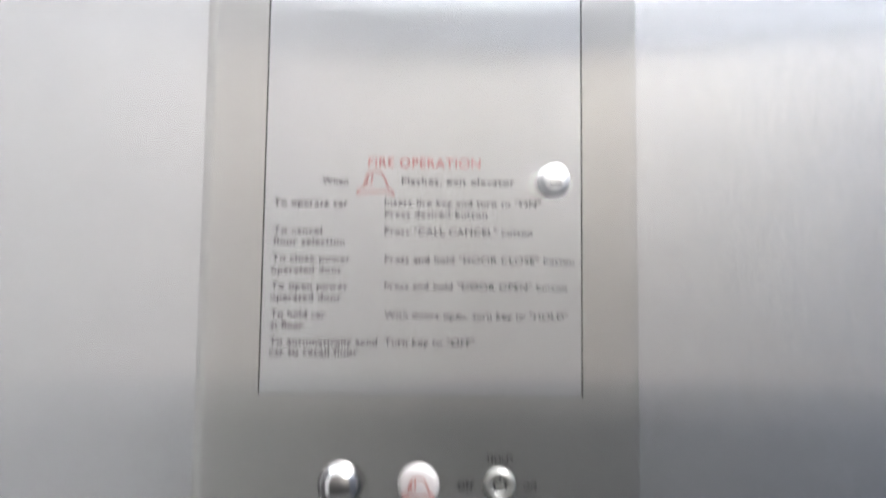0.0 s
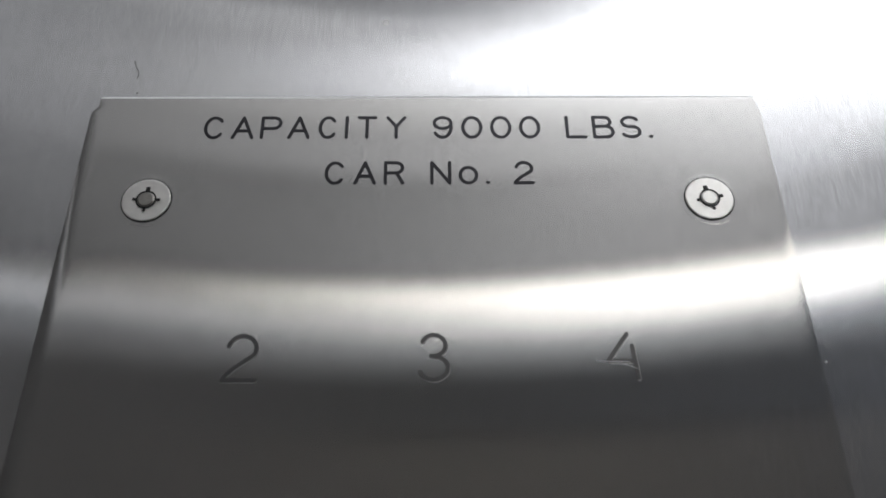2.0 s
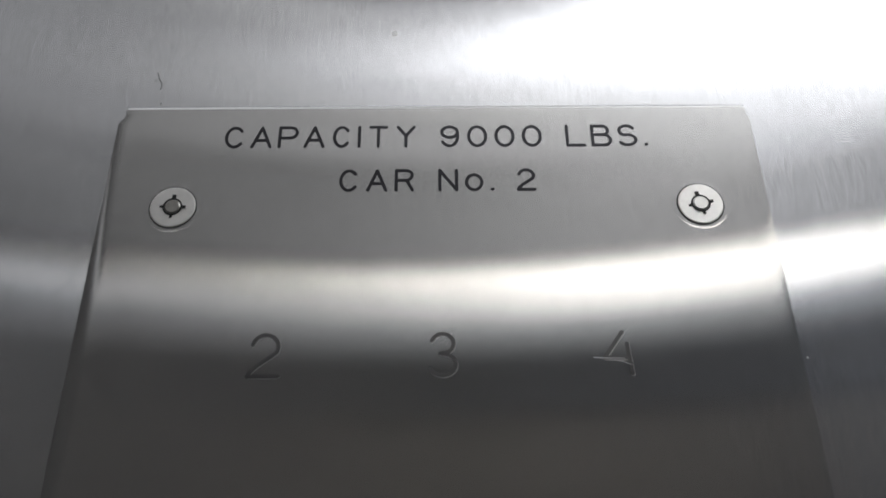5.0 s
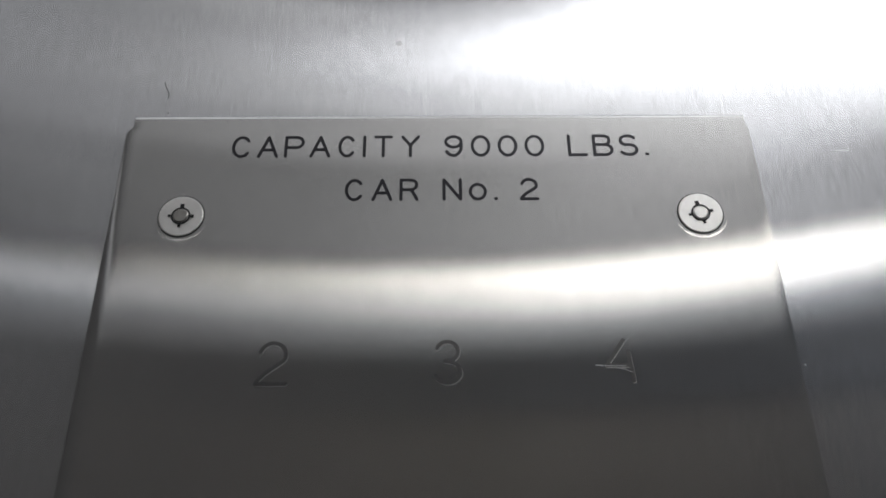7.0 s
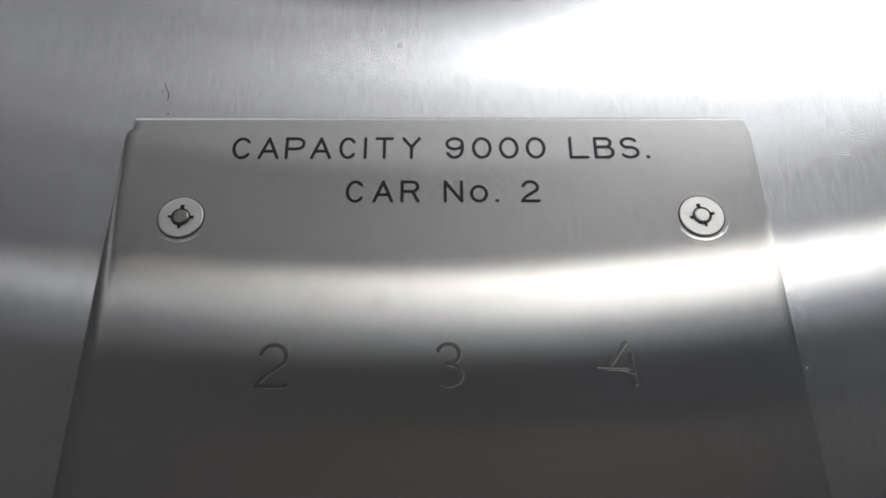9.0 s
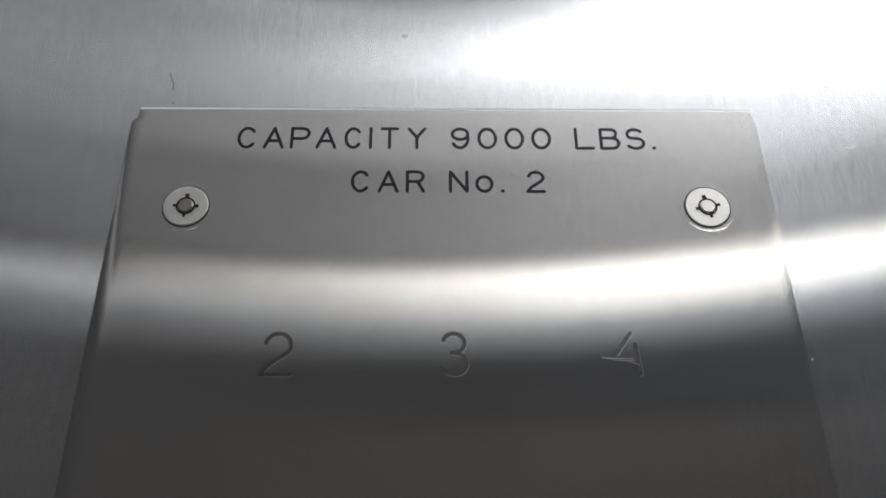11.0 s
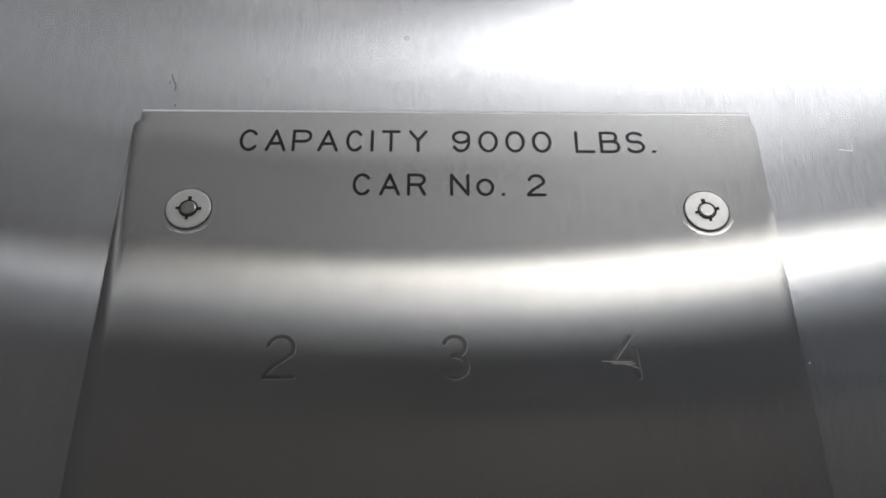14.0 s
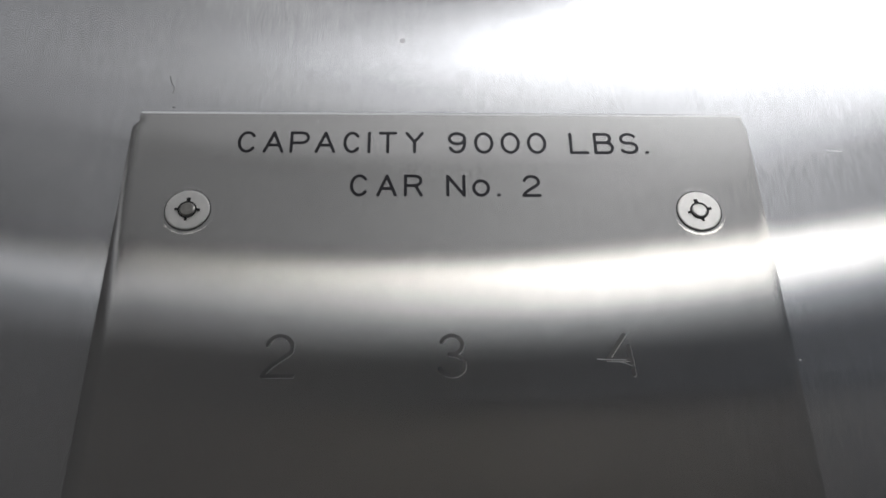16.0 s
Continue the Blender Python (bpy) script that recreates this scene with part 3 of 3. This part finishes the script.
def fire_hat(x, z, size, y, parent, weight=0.065):
    """The firefighter's helmet sign, drawn in outline."""
    shape = [(-1.0, -0.62), (-0.95, -0.40), (-0.62, -0.22), (-0.58, 0.20), (-0.36, 0.55), (0.0, 0.66), (0.34, 0.52), (0.56, 0.15), (0.66, -0.24), (1.0, -0.52), (1.02, -0.66), (0.5, -0.46), (-0.3, -0.50), (-1.0, -0.62)]
    bm = stroke([(x + size * a, z + size * b) for a, b in shape], size * weight, y)
    badge = stroke([(x + size * a, z + size * b) for a, b in ((-0.5, -0.1), (-0.42, 0.42), (-0.18, 0.5), (-0.22, -0.05), (-0.5, -0.1))], size * weight, y - 0.00001)
    mesh = bpy.data.meshes.new("badge")
    badge.to_mesh(mesh), badge.free()
    bm.from_mesh(mesh)
    bpy.data.meshes.remove(mesh)
    bmesh.ops.recalc_face_normals(bm, faces=bm.faces)
    return part("helmet_sign", bm, RED_FILL, parent, "red outline of a helmet")


fire_hat(-0.0282, TOP - 0.4278, 0.0112, Y_PRINT - 0.00002, service_door)
knob = smooth(part("knob", turned([(0, -0.0115), (0.0045, -0.0114), (0.0075, -0.0105), (0.0089, -0.0085), (0.0092, -0.006), (0.0092, -0.0005), (0.0098, 0.0)]), KNOB_METAL, service_door, "round bright metal door lock knob"))
knob.location = (0.0800, door_y, TOP - 0.4255)
part("keyhole", moved(box(-0.0035, 0.0035, -0.0004, 0.0004, -0.0008, 0.0008, 0.0003), 0, -0.0112, -0.0028), GREY_FILL, knob)

# row of controls under the cabinet door
ROW = TOP - 0.6072
dome = smooth(part("dome_button", turned([(0, -0.0105), (0.004, -0.0103), (0.008, -0.0095), (0.0108, -0.0078), (0.0126, -0.0040), (0.0132, 0.0)]), CHROME, panel, "polished chrome dome button"))
dome.location = (-0.0462, 0, ROW)
hat_button = smooth(part("fire_button", turned([(0, -0.0055), (0.009, -0.0053), (0.0112, -0.0043), (0.012, -0.002), (0.0124, 0.0)]), WHITE_BUTTON, panel, "white round push button with a red helmet"))
hat_button.location = (0.0004, 0, ROW)
fire_hat(0.0, -0.001, 0.0094, -0.0057, hat_button, 0.1)
switch = smooth(part("key_switch", turned([(0.0042, -0.0024), (0.0046, -0.0036), (0.0078, -0.0036), (0.0092, -0.0028), (0.0097, -0.0012), (0.0098, 0.0)]), SWITCH_METAL, panel, "round satin metal key switch"))
switch.location = (0.0482, 0, ROW + 0.0004)
part("keyway", turned([(0.0030, -0.0018), (0.0030, -0.0021), (0.0043, -0.0021), (0.0043, -0.0018)]), DARK_GAP, switch, "dark ring keyway")
part("core", turned([(0, -0.0032), (0.0026, -0.0032), (0.0030, -0.0028), (0.0030, -0.0015)]), SWITCH_METAL, switch)
part("key_slot", moved(box(-0.0006, 0.0006, -0.0003, 0.0003, 0.0026, 0.0062, 0.0001), 0, -0.0037, 0), BLACK_FILL, switch)
lettering("switch_lettering", "HOLD", 0.0408, 0.0560, TOP - 0.5945, 0.0050, Y_INK, BLACK_FILL, panel, "small black engraved word", 0.03)
lettering("switch_lettering", "OFF", 0.0235, 0.0335, TOP - 0.6100, 0.0050, Y_INK, BLACK_FILL, panel, "small black engraved word", 0.03)
lettering("switch_lettering", "ON", 0.0620, 0.0700, TOP - 0.6100, 0.0050, Y_INK, BLACK_FILL, panel, "small black engraved word", 0.03)

# small marks on the steel
yw = WALL_Y - 0.0001
part("scratch", stroke([(-0.1228, TOP + 0.0245), (-0.1220, TOP + 0.0222), (-0.1214, TOP + 0.0203)], 0.0004, yw), SCRATCH_DARK, wall_front)
part("scratch", stroke([(-0.1214, TOP + 0.0203), (-0.1203, TOP + 0.0191), (-0.1200, TOP + 0.0172), (-0.1203, TOP + 0.0148)], 0.0004, yw - 0.00001), SCRATCH_DARK, wall_front)
part("scratch", stroke([(-0.1231, TOP + 0.0190), (-0.1227, TOP + 0.0206)], 0.0003, yw), SCRATCH_DARK, wall_front)
part("speck", moved(turned([(0, -0.0002), (0.0005, 0.0)], 10), -0.1189, WALL_Y, TOP + 0.0076), SCRATCH_DARK, wall_front, "small grey speck")
part("speck", moved(turned([(0, -0.00011), (0.0008, -0.0001), (0.0014, -0.00005)], 12), -0.0187, WALL_Y, TOP + 0.0459), SPECK_GREY, wall_front, "small grey speck")
part("scratch", stroke([(0.1690, TOP - 0.0133), (0.1715, TOP - 0.0138), (0.1750, TOP - 0.0138)], 0.0004, yw), SCRATCH_LIGHT, wall_front)
part("speck", moved(turned([(0, -0.0002), (0.0004, 0.0)], 10), 0.1358, WALL_Y, TOP - 0.1088), SCRATCH_LIGHT, wall_front, "tiny bright nick")
